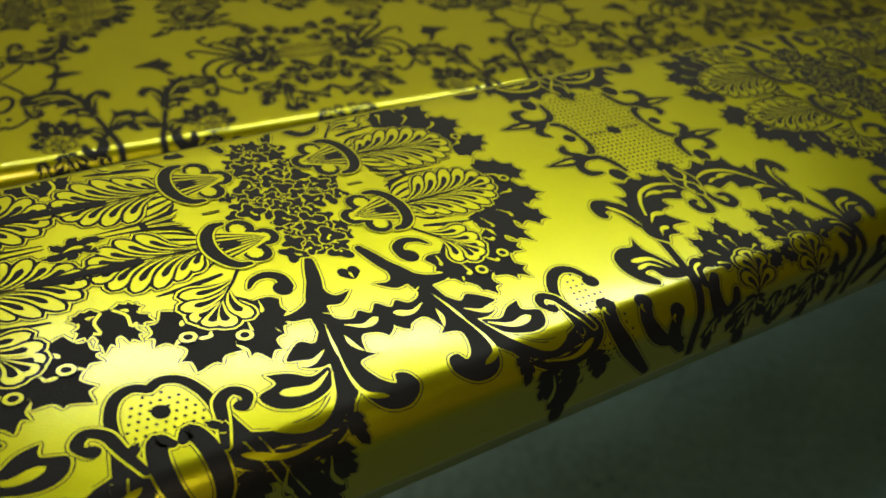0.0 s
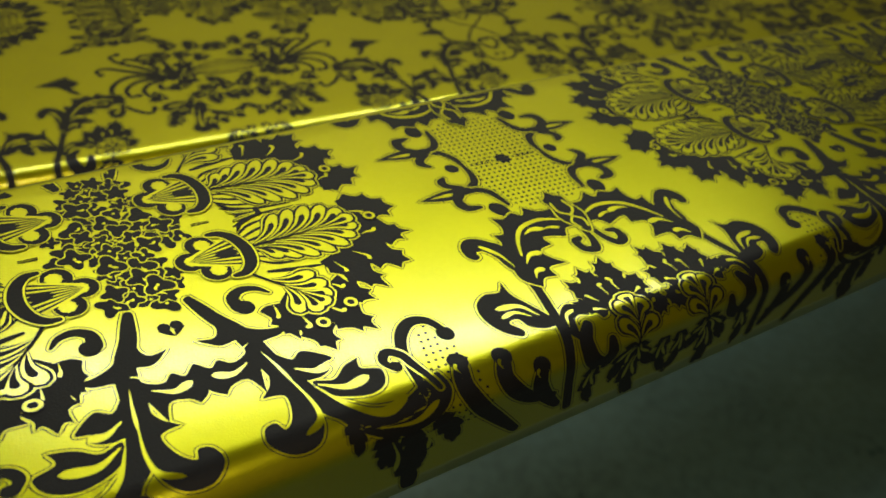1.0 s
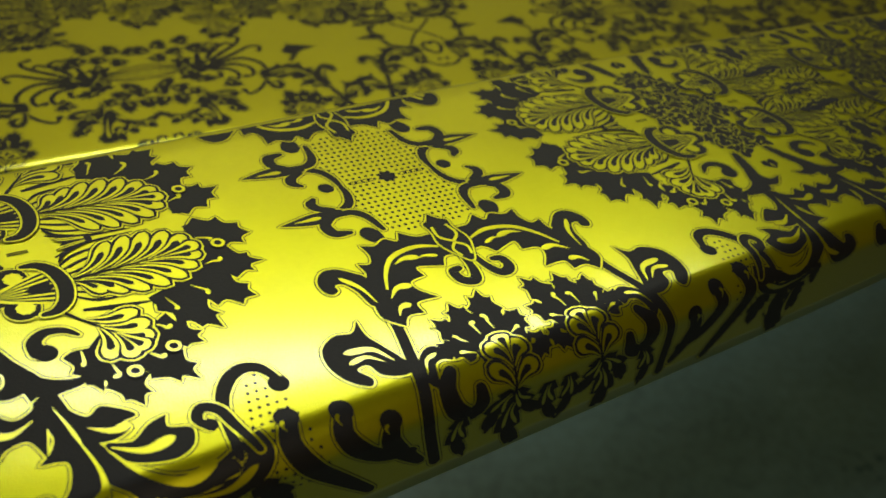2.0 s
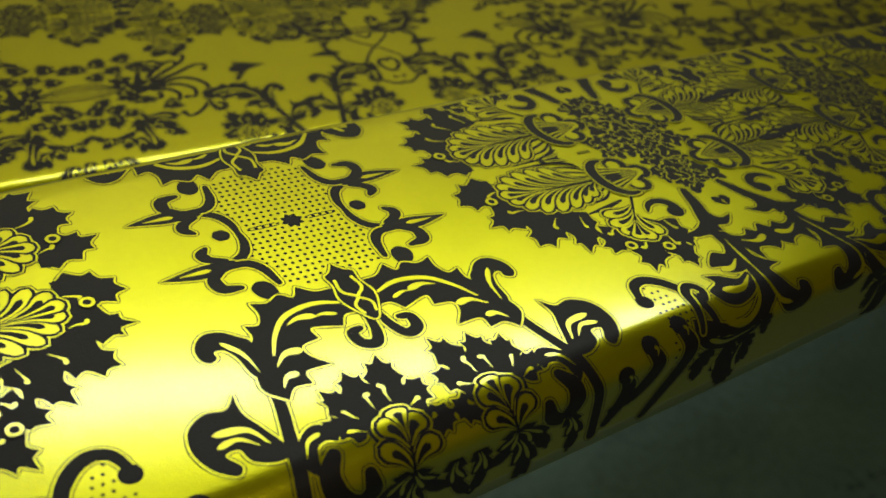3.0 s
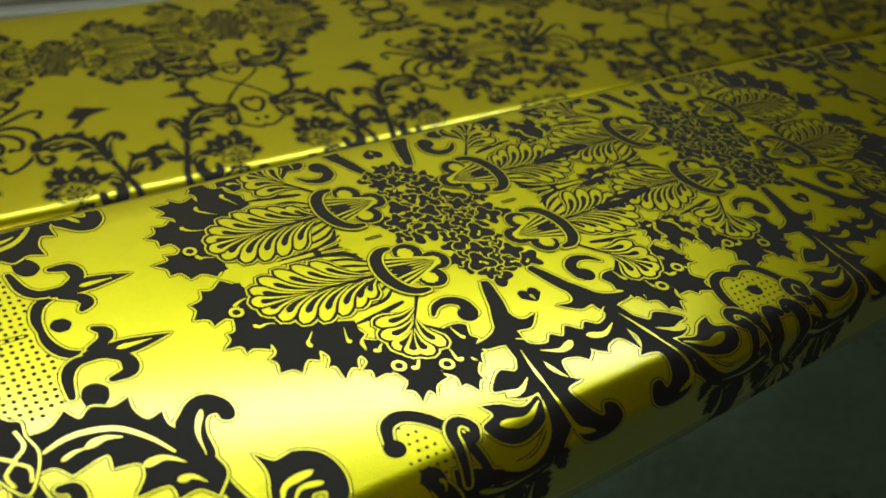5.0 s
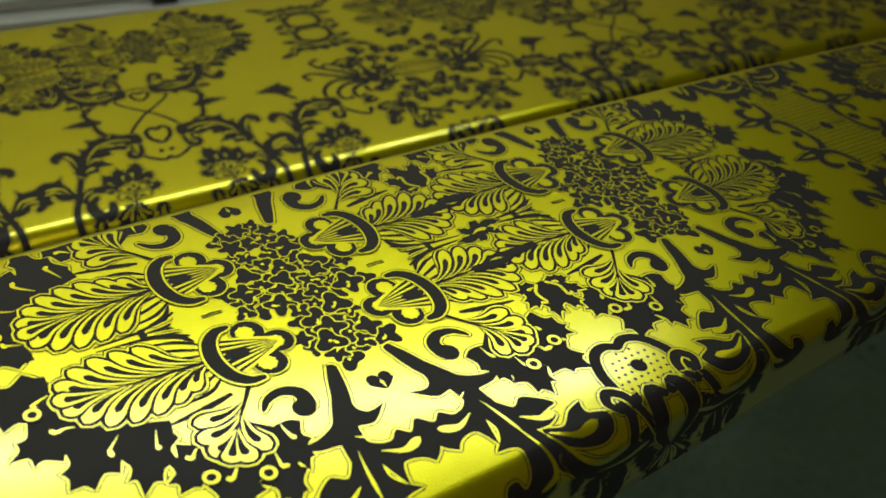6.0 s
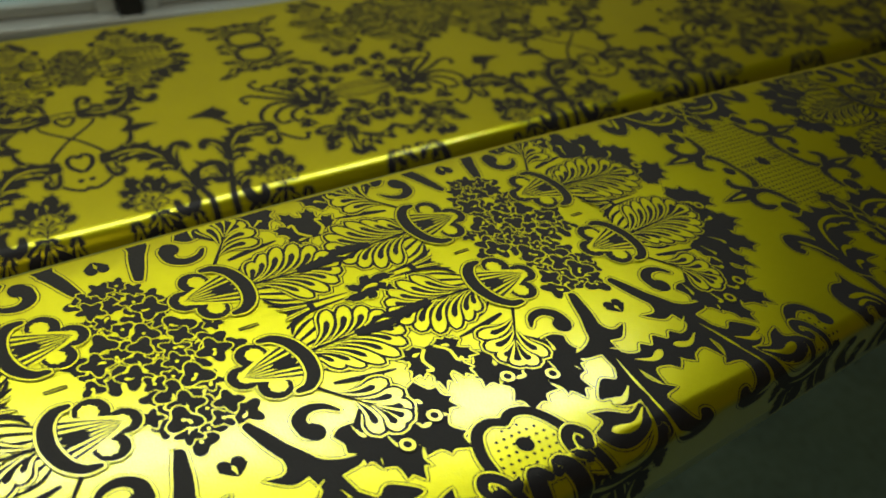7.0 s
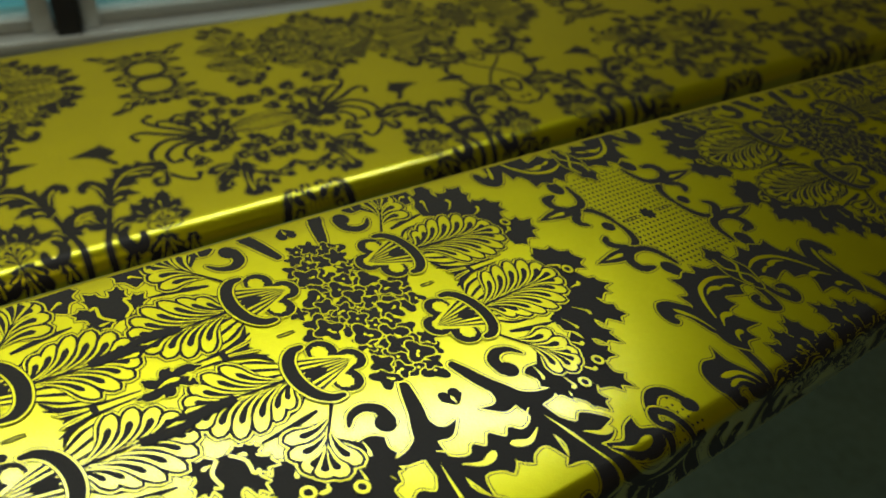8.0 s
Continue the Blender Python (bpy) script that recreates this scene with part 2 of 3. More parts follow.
class Ink:
    """Collects marks in millimetres: strips of faces, each in a layer; even layers are gold, odd ones black."""

    def __init__(self):
        self.v, self.f, self.lay, self.pieces = [], [], [], []
        self.sx = self.sy = 1
        self.ox = self.oy = 0.0
        self.count = 0

    def piece(self, name):
        """What follows is printed as a part of its own."""
        self.pieces.append((name, len(self.f)))

    def put(self, grid, layer):
        r, c = len(grid), len(grid[0])
        o = len(self.v)
        self.count += 1
        sub = layer + (self.count * 0.6180339 % 1.0) * 0.85
        for row in grid:
            for a, b in row:
                self.v.append((self.ox + self.sx * a, self.oy + self.sy * b))
        flip = self.sx * self.sy < 0
        for i in range(r - 1):
            for j in range(c - 1):
                q = (o + i * c + j, o + i * c + j + 1, o + (i + 1) * c + j + 1, o + (i + 1) * c + j)
                self.f.append(q[::-1] if flip else q)
                self.lay.append(sub)

    def strip(self, pts, width, layer, n=14, cols=1, ready=False):
        line = np.array(pts) if ready else smooth(pts, n)
        n = len(line) - 1
        t = np.linspace(0, 1, n + 1)
        w = np.array([width(x) for x in t]) if callable(width) else np.full(n + 1, width)
        d = np.gradient(line, axis=0)
        d /= np.maximum(np.linalg.norm(d, axis=1), 1e-9)[:, None]
        nor = np.stack([-d[:, 1], d[:, 0]], 1)
        k = np.linspace(-1, 1, cols + 1)
        self.put([[line[i] + nor[i] * w[i] * s for s in k] for i in range(n + 1)], layer)

    def halo(self, pts, width, layer, n=16, cols=1, gap=0.58, rim=0.30, knob=True):
        """A black mark with round ends and a fine second outline. Takes three layers from the odd one given."""
        line = smooth(pts, n)
        for extra, lay in ((gap + rim, layer), (gap, layer + 1), (0.0, layer + 2)):
            self.strip(line, lambda t: width(t) + extra, lay, cols=cols, ready=True)
            if knob:
                for t, e in ((0, line[0]), (1, line[-1])):
                    self.disc(e, width(t) + extra, lay, 10)

    def fill(self, line, layer):
        """A closed outline filled with black or gold."""
        tris = tessellate_polygon([[Vector((a, b, 0)) for a, b in line]])
        o = len(self.v)
        self.count += 1
        sub = layer + (self.count * 0.6180339 % 1.0) * 0.85
        self.v += [(self.ox + self.sx * a, self.oy + self.sy * b) for a, b in line]
        for q in tris:
            (ax, ay), (bx, by), (cx, cy) = (self.v[o + i] for i in q)
            turn = (bx - ax) * (cy - ay) - (by - ay) * (cx - ax)
            if abs(turn) > 1e-6:
                self.f.append(tuple(o + i for i in (q if turn > 0 else q[::-1])))
                self.lay.append(sub)

    def shape(self, pts, layer, rim=True, n=5):
        """A black shape inside a smooth closed line through pts, pointed where a place stands twice, with a fine second outline."""
        line = closed(pts, n)
        if rim:
            loop = np.vstack([line, line[:1]])
            self.strip(loop, 0.92, layer, ready=True)
            self.strip(loop, 0.60, layer + 1, ready=True)
        self.fill(line, layer + 2)

    def maple(self, base, tip, w, layer, rng):
        """A broad leaf with pointed teeth and a hooked gold vein."""
        b, t = np.array(base, float), np.array(tip, float)
        u = t - b
        v = np.array((-u[1], u[0])) / np.linalg.norm(u) * w

        def at(x, y):
            return b + u * (x + rng.uniform(-0.035, 0.035)) + v * (y + rng.uniform(-0.06, 0.06))
        pts = []
        for x, y, sharp in ((0.0, 0.45, 0), (0.10, 1.0, 1), (0.34, 0.74, 0), (0.48, 1.02, 1), (0.62, 0.58, 0), (0.82, 0.62, 1), (0.80, 0.28, 0), (1.0, 0.0, 1)):
            p = at(x, y)
            pts += [p, p] if sharp else [p]
        for x, y, sharp in ((0.80, -0.28, 0), (0.82, -0.62, 1), (0.62, -0.58, 0), (0.48, -1.02, 1), (0.34, -0.74, 0), (0.10, -1.0, 1), (0.0, -0.45, 0)):
            p = at(x, y)
            pts += [p, p] if sharp else [p]
        self.shape(pts, layer, True, 3)
        e = rng.choice((1, -1))
        self.drop([at(0.0, 0.1 * e), at(0.18, 0.16 * e), at(0.30, 0.20 * e), at(0.32, 0.42 * e)], 0.72, layer + 3, 12, 0.85)

    def fan(self, base, tip, ends, w, layer, count):
        """A palm-like feather: lobes that leave the rib from base to tip for the given ends, gold with black cores on black."""
        b, t = np.array(base, float), np.array(tip, float)
        d = t - b
        ln = float(np.linalg.norm(d))
        u = d / ln
        nrm = np.array((-u[1], u[0]))
        lobes = []
        fine = smooth(ends, 120)
        way = np.concatenate([[0], np.cumsum(np.linalg.norm(np.diff(fine, axis=0), axis=1))])
        for step in np.linspace(0, way[-1], count):
            e = np.array([np.interp(step, way, fine[:, 0]), np.interp(step, way, fine[:, 1])])
            along, across = float(np.dot(e - b, u)), float(np.dot(e - b, nrm))
            start = b + u * max(0.02 * ln, min(0.72 * ln, along - 0.45 * ln - 0.25 * abs(across) + 0.12 * ln))
            run = float(np.dot(e - start, u))
            mid = start + u * 0.58 * run + nrm * across * 0.36
            lobes.append((along, start, mid, e, w * (0.82 + 0.25 * min(1, along / ln))))
        for _, s, m, e, q in lobes:
            o = (e - m) / np.linalg.norm(e - m)
            for extra, lay in ((1.85, layer), (1.45, layer + 1)):
                self.drop([s * 0.7 + m * 0.3, m, e + o * extra], q + extra, lay, 16)
        for i, (_, s, m, e, q) in enumerate(sorted(lobes, key=lambda z: z[0])):
            o = (e - m) / np.linalg.norm(e - m)
            up = layer + 2 + 2 * (i // 2)
            self.drop([s, m, e + o * 0.9], q + 0.95, up, 20)
            line = smooth([s, m, e], 22)
            self.drop(line, q, up + 1, 22)
            self.drop(line[2:18], q * 0.47, up + 2, 14, blunt=0.84)
        self.strip([b, b + d * 0.4, b + d * 0.8], lambda x: 0.5 * (1 - x) + 0.15, layer + 4 + 2 * (len(lobes) // 2), n=8)

    def disc(self, c, r, layer, n=10, lobes=0, depth=0.0, turn=0.0, rings=1):
        a = np.linspace(0, 2 * math.pi, n + 1) + turn
        rad = r * (1 - depth * (0.5 - 0.5 * np.cos(lobes * (a - turn)))) if lobes else np.full(n + 1, r)
        grid = [[(c[0] + q * f * math.cos(x), c[1] + q * f * math.sin(x)) for x, q in zip(a, rad)] for f in np.linspace(1, 0.0, rings + 1)]
        self.put(grid, layer)

    def leaf(self, base, tip, w, layer, bend=0.0, lobes=4, vein=True, jag=0.5, rim=True):
        """A jagged acanthus leaf, black, its points turned to the tip, with gold veins and a fine outline."""
        b, t = np.array(base, float), np.array(tip, float)
        d = t - b
        ln = float(np.linalg.norm(d))
        u = d / ln
        nrm = np.array((-u[1], u[0]))
        line = smooth([b, (b + t) / 2 + nrm * bend * ln, t], lobes * 9)

        def wid(x, extra=0.0):
            e = min(1.0, 0.6 + 1.4 * x) * (1 - x ** 2.2) ** 0.75
            q = (x * lobes + 0.35) % 1.0
            g = 1 - jag + jag * q ** 0.8 if q < 0.9 else 1 - jag * (q - 0.9) / 0.1
            return w * e * g + extra + 0.04
        if rim:
            self.strip(line, lambda x: wid(x, 0.60), layer, cols=4, ready=True)
            self.strip(line, lambda x: wid(x, 0.40), layer + 1, cols=4, ready=True)
        self.strip(line, wid, layer + 2, cols=4, ready=True)
        if vein:
            for k in (-1, 1):
                self.drop([b + u * ln * 0.06 + nrm * k * w * 0.10, b + u * ln * 0.25 + nrm * (k * w * 0.14 + bend * ln * 0.7), b + u * ln * 0.5 + nrm * (k * w * 0.42 + bend * ln * 0.7)], 0.55 + 0.03 * w, layer + 3, 9)

    def drop(self, pts, w, layer, n=14, blunt=0.74, cols=2, gap=0.0):
        """A teardrop along pts: narrow at the start, round at the end."""
        def wid(x):
            g = (0.12 + 0.88 * (x / blunt) ** 1.1) if x < blunt else math.sqrt(max(0.0, 1 - ((x - blunt) / (1 - blunt)) ** 2))
            return max(0.02, w * g - gap)
        self.strip(pts, wid, layer, n, cols)

    def build(self, panel, parent, place, lift=0.0):
        """Lays the marks on the panel, piece by piece; place turns millimetres of the film into x and the way across."""
        xy = [place(a, b) for a, b in self.v]
        ok = [panel.shows(*p) for p in xy]
        ends = [p[1] for p in self.pieces[1:]] + [len(self.f)]
        for (name, start), end in zip(self.pieces, ends):
            verts, faces, mats, index = [], [], [], {}
            for q, lay in zip(self.f[start:end], self.lay[start:end]):
                up = BASE + STEP * (lay + lift)
                c = [xy[i] for i in q]
                if len(q) == 3 and any(ok[i] for i in q) and (panel.spans(c) or not all(ok[i] for i in q)):
                    # cut small where the panel bends or ends
                    todo = [c]
                    while todo:
                        tri = todo.pop()
                        a, b = max(((0, 1), (1, 2), (2, 0)), key=lambda e: abs(tri[e[0]][1] - tri[e[1]][1]))
                        if abs(tri[a][1] - tri[b][1]) > 0.0009:
                            m = ((tri[a][0] + tri[b][0]) / 2, (tri[a][1] + tri[b][1]) / 2)
                            todo += [[m if k == a else p for k, p in enumerate(tri)], [m if k == b else p for k, p in enumerate(tri)]]
                        elif all(panel.shows(*p) for p in tri):
                            faces.append(tuple(range(len(verts), len(verts) + 3)))
                            verts += [panel.at(*p, up) for p in tri]
                            mats.append(0 if int(lay) % 2 else 1)
                    continue
                if not all(ok[i] for i in q):
                    continue
                if len(q) == 4 and any(panel.bent(*p) for p in c):
                    # finer where the panel bends
                    n = int(min(6, max(1, math.ceil((max(p[1] for p in c) - min(p[1] for p in c)) / 0.0007))))
                    m = int(min(5, max(1, math.ceil((max(p[0] for p in c) - min(p[0] for p in c)) / 0.0012))))
                    n = max(n, m)
                    o = len(verts)
                    for a in range(n + 1):
                        for b in range(n + 1):
                            f, g = a / n, b / n
                            verts.append(panel.at(*[(c[0][e] * (1 - g) + c[1][e] * g) * (1 - f) + (c[3][e] * (1 - g) + c[2][e] * g) * f for e in (0, 1)], up))
                    for a in range(n):
                        for b in range(n):
                            k = o + a * (n + 1) + b
                            faces.append((k, k + 1, k + n + 2, k + n + 1))
                            mats.append(0 if int(lay) % 2 else 1)
                    continue
                face = []
                for i in q:
                    if i not in index:
                        index[i] = len(verts)
                        verts.append(panel.at(*xy[i], up))
                    face.append(index[i])
                faces.append(face)
                mats.append(0 if int(lay) % 2 else 1)
            if len(faces) < 4:
                continue
            me = bpy.data.meshes.new(name)
            me.from_pydata(verts, [], faces)
            me.materials.append(INK)
            me.materials.append(GOLD)
            me.polygons.foreach_set("material_index", mats)
            me.polygons.foreach_set("use_smooth", [True] * len(faces))
            me.update()
            new(name, me).parent = parent


# ---- motifs, in millimetres round their own centre ----


def bell_flower(k):
    """A bell flower with a thick cap that opens outwards, at (25, 18)."""
    k.piece("bell_flower_print")
    for c, r in (((22.0, 24.6), 4.7), ((22.0, 11.4), 4.7), ((16.2, 18.0), 4.5)):
        k.disc(c, r + 0.66, 31, 20)
        k.disc(c, r + 0.42, 32, 20)
        k.disc(c, r, 33, 20)
        k.disc((c[0] + 0.8, c[1]), r - 1.9, 34, 22, 9, 0.18)
    k.strip([(33, 18), (25, 18), (16, 18)], lambda t: 7.0 * (1 - t) ** 0.75 + 1.4, 34, n=10, cols=4)
    for q in np.linspace(-1, 1, 7):
        k.strip([(33, 18 + 7.0 * q), (25, 18 + 4.3 * q), (16.0 + 2.5 * abs(q), 18 + 1.6 * q)], lambda t: 0.14 + 0.72 * (1 - t) ** 1.2 * (1 - 0.35 * abs(q)), 35, n=8)
    k.strip([(33, 18), (29, 18), (23, 18)], lambda t: 0.1 + 2.0 * math.sin(math.pi * t) ** 1.5, 35, n=10)
    cap = [(26.4, 29.0), (30, 28.4), (33.4, 24.6), (34.8, 18), (33.4, 11.4), (30, 7.6), (26.4, 7.0)]
    k.halo(cap, swell(0.75, 1.35, 0.05, 0.95), 35, n=26)


def spray(k):
    """The leafy spray that hangs from a medallion, on one side."""
    k.piece("spray_print")
    k.halo([(9, -34), (12, -43), (17, -54), (19, -67), (22, -79), (27, -89), (38, -96), (50, -95)], swell(0.9, 2.6, 0.08, 0.85), 1, n=34, cols=2)
    k.shape([(9.6, -32), (9.6, -32), (12.2, -37), (16, -46), (19.5, -51.5), (25, -54.2), (31, -54.5), (31, -54.5), (27, -57.6), (21, -58.6), (17.8, -62), (15.2, -55.4), (9.5, -55.6), (4.0, -51), (4.0, -51), (9.0, -51.8), (11.2, -48.6), (10.4, -41)], 1)
    k.shape([(21, -64), (25, -68), (29, -66), (34, -69.5), (35.5, -72), (32, -73), (33, -75.5), (28, -77.5), (22, -75)], 1)
    k.shape([(26, -78), (32, -79.5), (37, -76), (42, -74.5), (42, -74.5), (41, -78.5), (46, -81), (44, -86.5), (38, -88.5), (29, -85)], 1)
    k.shape([(18, -60), (21.5, -72), (22, -82), (22, -92), (18, -97.5), (11, -98), (6, -93.5), (7, -88.5), (10.5, -87.5), (12, -90.5), (15.5, -87), (17, -80), (11, -78.5), (11, -78.5), (16, -73)], 1)
    k.shape([(25, -87), (30, -87.4), (37, -92.4), (46, -93.2), (54, -90), (60, -88), (60, -88), (61, -95), (55, -101.5), (44, -104.5), (34, -101), (27, -94)], 1)
    for b, t, w in (((28, -95), (27, -106), 3.5), ((36, -102), (33, -118), 6.0), ((44, -104), (43, -126), 6.5), ((54, -102), (58, -118), 6.0), ((38, -112), (40, -138), 6.0)):
        k.leaf(b, t, w, 1, 0.1, 3, False, 0.4)
    k.halo([(58, -93), (55.5, -84.5), (54, -78.5), (50.5, -76), (48, -79), (49.5, -82.5)], swell(0.7, 0.9, 0.1, 0.85), 5, n=22)
    k.disc((50.2, -82), 2.0, 7, 12)
    for pts, w in (([(24, -71.6), (29, -74.6), (33.4, -74.0)], 1.4), ([(27, -79.6), (34, -83.4), (41.5, -82.0)], 1.6), ([(20.5, -72), (22.6, -84), (21.6, -91), (16, -94)], 1.0), ([(26, -80), (31, -89.5), (39, -94.8), (48, -92.2)], 1.6), ([(18.6, -62), (20, -68), (21.4, -76)], 0.55),
                   ([(36, -99), (47, -100.5), (56, -96.5)], 1.1), ([(38, -105), (39, -114), (37, -122)], 0.9), ([(48, -104), (50, -110), (49, -116)], 0.8)):
        k.drop(pts, w, 8, 16)


def medallion(sprays=True):
    k = Ink()
    rng = random.Random(4)
    for sy in (1, -1):
        for sx in (1, -1):
            k.sx, k.sy = sx, sy
            if sx > 0:
                # towards the open ground: a border of toothed leaves round the plumes
                ring = (((75, 9), (92, 13), 8.8), ((73, 24), (89, 27), 8.0), ((66, 30), (81, 42), 7.6), ((58, 33), (67, 50), 6.6), ((50, 43), (60, 54), 6.2), ((44, 51), (54, 66), 7.4), ((37, 52), (38, 69), 6.4), ((31, 45), (31, 61), 5.4))
            else:
                # towards the neighbour: few leaves
                ring = (((50, 43), (60, 53), 6.2), ((44, 51), (54, 66), 7.4), ((37, 52), (38, 69), 6.4), ((31, 45), (31, 61), 5.4))
            for b, t, w in ring:
                k.piece("leaf_print")
                k.maple(b, (t[0] * 1.01, t[1] * 1.01), w * rng.uniform(0.90, 1.02), 1, rng)
            k.piece("leaf_ground_print")
            if sx > 0:
                k.strip([(54, 35), (65, 32), (74, 25), (79, 15), (77, 3)], swell(2.4, 2.6), 3, n=16, cols=4)
            k.strip([(34, 44), (42, 51), (49, 47)], swell(2.5, 3.5), 3, n=8, cols=4)
            k.piece("plume_print")
            if sx > 0:
                k.fan((35, 17.2), (74, 15.2), [(44, 25.5), (52, 28.2), (60, 28.8), (67.5, 26.8), (73, 21.5), (75.5, 14.5), (73, 7.6), (67, 3.6), (59.5, 2.6), (51.5, 3.6)], 2.25, 11, 13)
            else:
                k.fan((34, 16.8), (65, 15.5), [(42, 26.5), (49.5, 29.5), (57, 29.8), (63, 25.5), (66, 17.5), (63.5, 10.0), (57.5, 4.8), (50, 3.6)], 2.15, 11, 11)
            if sx < 0:
                k.piece("spear_leaf_print")
                k.leaf((52, 16.2), (71, 15.2), 2.4, 39, 0.06, 3, False, 0.3, False)
            k.piece("rib_line_print")
            far = 58 if sx > 0 else 54
            for q in range(3):
                for e in (1, -1):
                    k.strip([(35.5, 17 + e * (2.6 + 2.2 * q)), (43 - q, 17 + e * (4.4 + 3.2 * q)), (far - 4 * q, 16.5 + e * (9.8 + 1.2 * q))], swell(0.15, 0.45, 0.1, 0.98), 5, n=12)
            k.strip([(36, 5.5), (44, 2.0), (60, 0.9)], swell(0.2, 0.4, 0.1, 0.98), 5, n=10)
            k.strip([(36, 30.5), (44, 32.2), (54, 33.5)], swell(0.3, 0.7, 0.1, 0.98), 5, n=10)
            k.piece("plume_print")
            k.fan((30, 28.5), (45, 48), [(49, 36), (50.5, 42.5), (48.5, 49), (43, 53), (36.5, 51.5)], 2.3, 11, 6)
            for c in ((81, 15.5), (52.5, 53), (40.5, 58.0)) if sx > 0 else ((52.5, 53), (40.5, 58.0)):
                k.piece("ring_print")
                k.disc(c, 2.5, 41, 14)
                k.disc(c, 2.15, 42, 14)
                k.disc(c, 1.2, 43, 12)
            bell_flower(k)
            k.piece("curl_print")
            k.halo([(32, 39.5), (29, 36.4), (24.5, 35.6), (21, 38.2), (21, 42.5)], lambda t: 0.5 + 1.8 * t ** 0.7, 7, n=20)
            k.disc((22.6, 43.2), 3.1, 9, 14)
            k.piece("frond_print")
            for q in range(4):
                k.strip([(36 + 0.8 * q, 8.6 - 1.9 * q), (39 + 1.5 * q, 4.6 - 0.9 * q), (45 + 1.0 * q, 2.4 - 0.4 * q)], swell(0.12, 0.6, 0.05, 0.98), 29, n=10)
            k.leaf((48, 0.9), (37, 3.0), 2.3, 33, 0.12, 2, False, 0.4, False)
            for q in (0.5, 1.4):
                k.strip([(37.5, q + 1.4), (41, q + 0.6), (46, q * 0.5 + 0.3)], 0.22, 36, n=6)
            k.strip([(24, 0.4), (27, 0.5), (30, 0.4)], 0.2, 15, n=4)
            if not sprays:
                continue
            k.piece("crown_print")
            k.sy = -sy
            k.shape([(-0.2, -59.5), (3.5, -62.6), (6.5, -60.4), (9.5, -62.8), (13.5, -61.6), (17.0, -58), (18.5, -62), (15.8, -68), (13.4, -77), (13.4, -77), (11, -70.5), (6, -71), (3.6, -73.5), (3.6, -73.5), (-0.2, -69.5)], 1)
            k.drop([(13.5, -64.5), (8, -67), (2.6, -65.2)], 1.3, 8, 14)
            k.drop([(16.8, -57.6), (11.5, -60.2), (6.6, -58.4)], 1.0, 8, 12)
            k.piece("heart_print")
            k.strip([(2.6, -43), (1.2, -45.4), (0.1, -47.0)], lambda t: 1.5 * (1 - t) + 0.15, 5, n=6)
            k.disc((1.8, -42.8), 1.9, 5, 10)
            spray(k)
            k.sy = sy
    k.sx = k.sy = 1
    k.piece("posy_print")
    for i in range(-5, 6):
        for j in range(-7, 8):
            x, y = i * 5.6 + (j % 2) * 2.8 + rng.uniform(-1.2, 1.2), j * 4.9 + rng.uniform(-1.2, 1.2)
            if (x / 22) ** 2 + (y / 34) ** 2 > 1 or abs(x) > 11.5 and 7 < abs(y) < 29 or abs(x) > 18 and abs(y) < 3:
                continue
            r, turn, low, lob = rng.uniform(3.3, 5.4), rng.uniform(0, 6), 5 + 2 * ((i * 3 + j * 5) % 6), rng.choice((3, 4, 5))
            k.disc((x, y), r + 0.42, low + 1, 30, lob, 0.42, turn)
            k.disc((x, y), r, low + 2, 30, lob, 0.46, turn)
            if rng.random() < 0.45:
                k.disc((x, y), 0.55, low + 3, 7)
            if rng.random() < 0.6:
                a = rng.uniform(0, 6)
                k.drop([(x, y), (x + 1.2 * math.cos(a), y + 1.2 * math.sin(a)), (x + 2.6 * math.cos(a + 0.3), y + 2.6 * math.sin(a + 0.3))], 0.5, low + 3, 8)
    return k


def lattice():
    k = Ink()
    k.piece("dot_lattice_print")
    for i in range(-10, 11):
        for j in range(-13, 14):
            x, y = i * 2.45 + (j % 2) * 0.35, j * 2.45
            half = 17.2 + 4.4 * math.exp(-((abs(y) - 15) / 7.0) ** 2) - max(0, abs(y) - 26) * 1.3
            if abs(x) < half - 0.8 and abs(y) < 31.5 and (x * x + y * y) > 16:
                k.disc((x, y), 0.62, 1, 7)
    k.piece("star_print")
    k.disc((0, 0), 3.9, 1, 32, 8, 0.30, 0.2)
    for sx in (1, -1):
        k.sx = sx
        for q in (0.7, -0.7):
            k.strip([(5.5, q), (10, q * 1.1), (14.5, q * 0.8)], 0.2, 1, n=4)
    return k


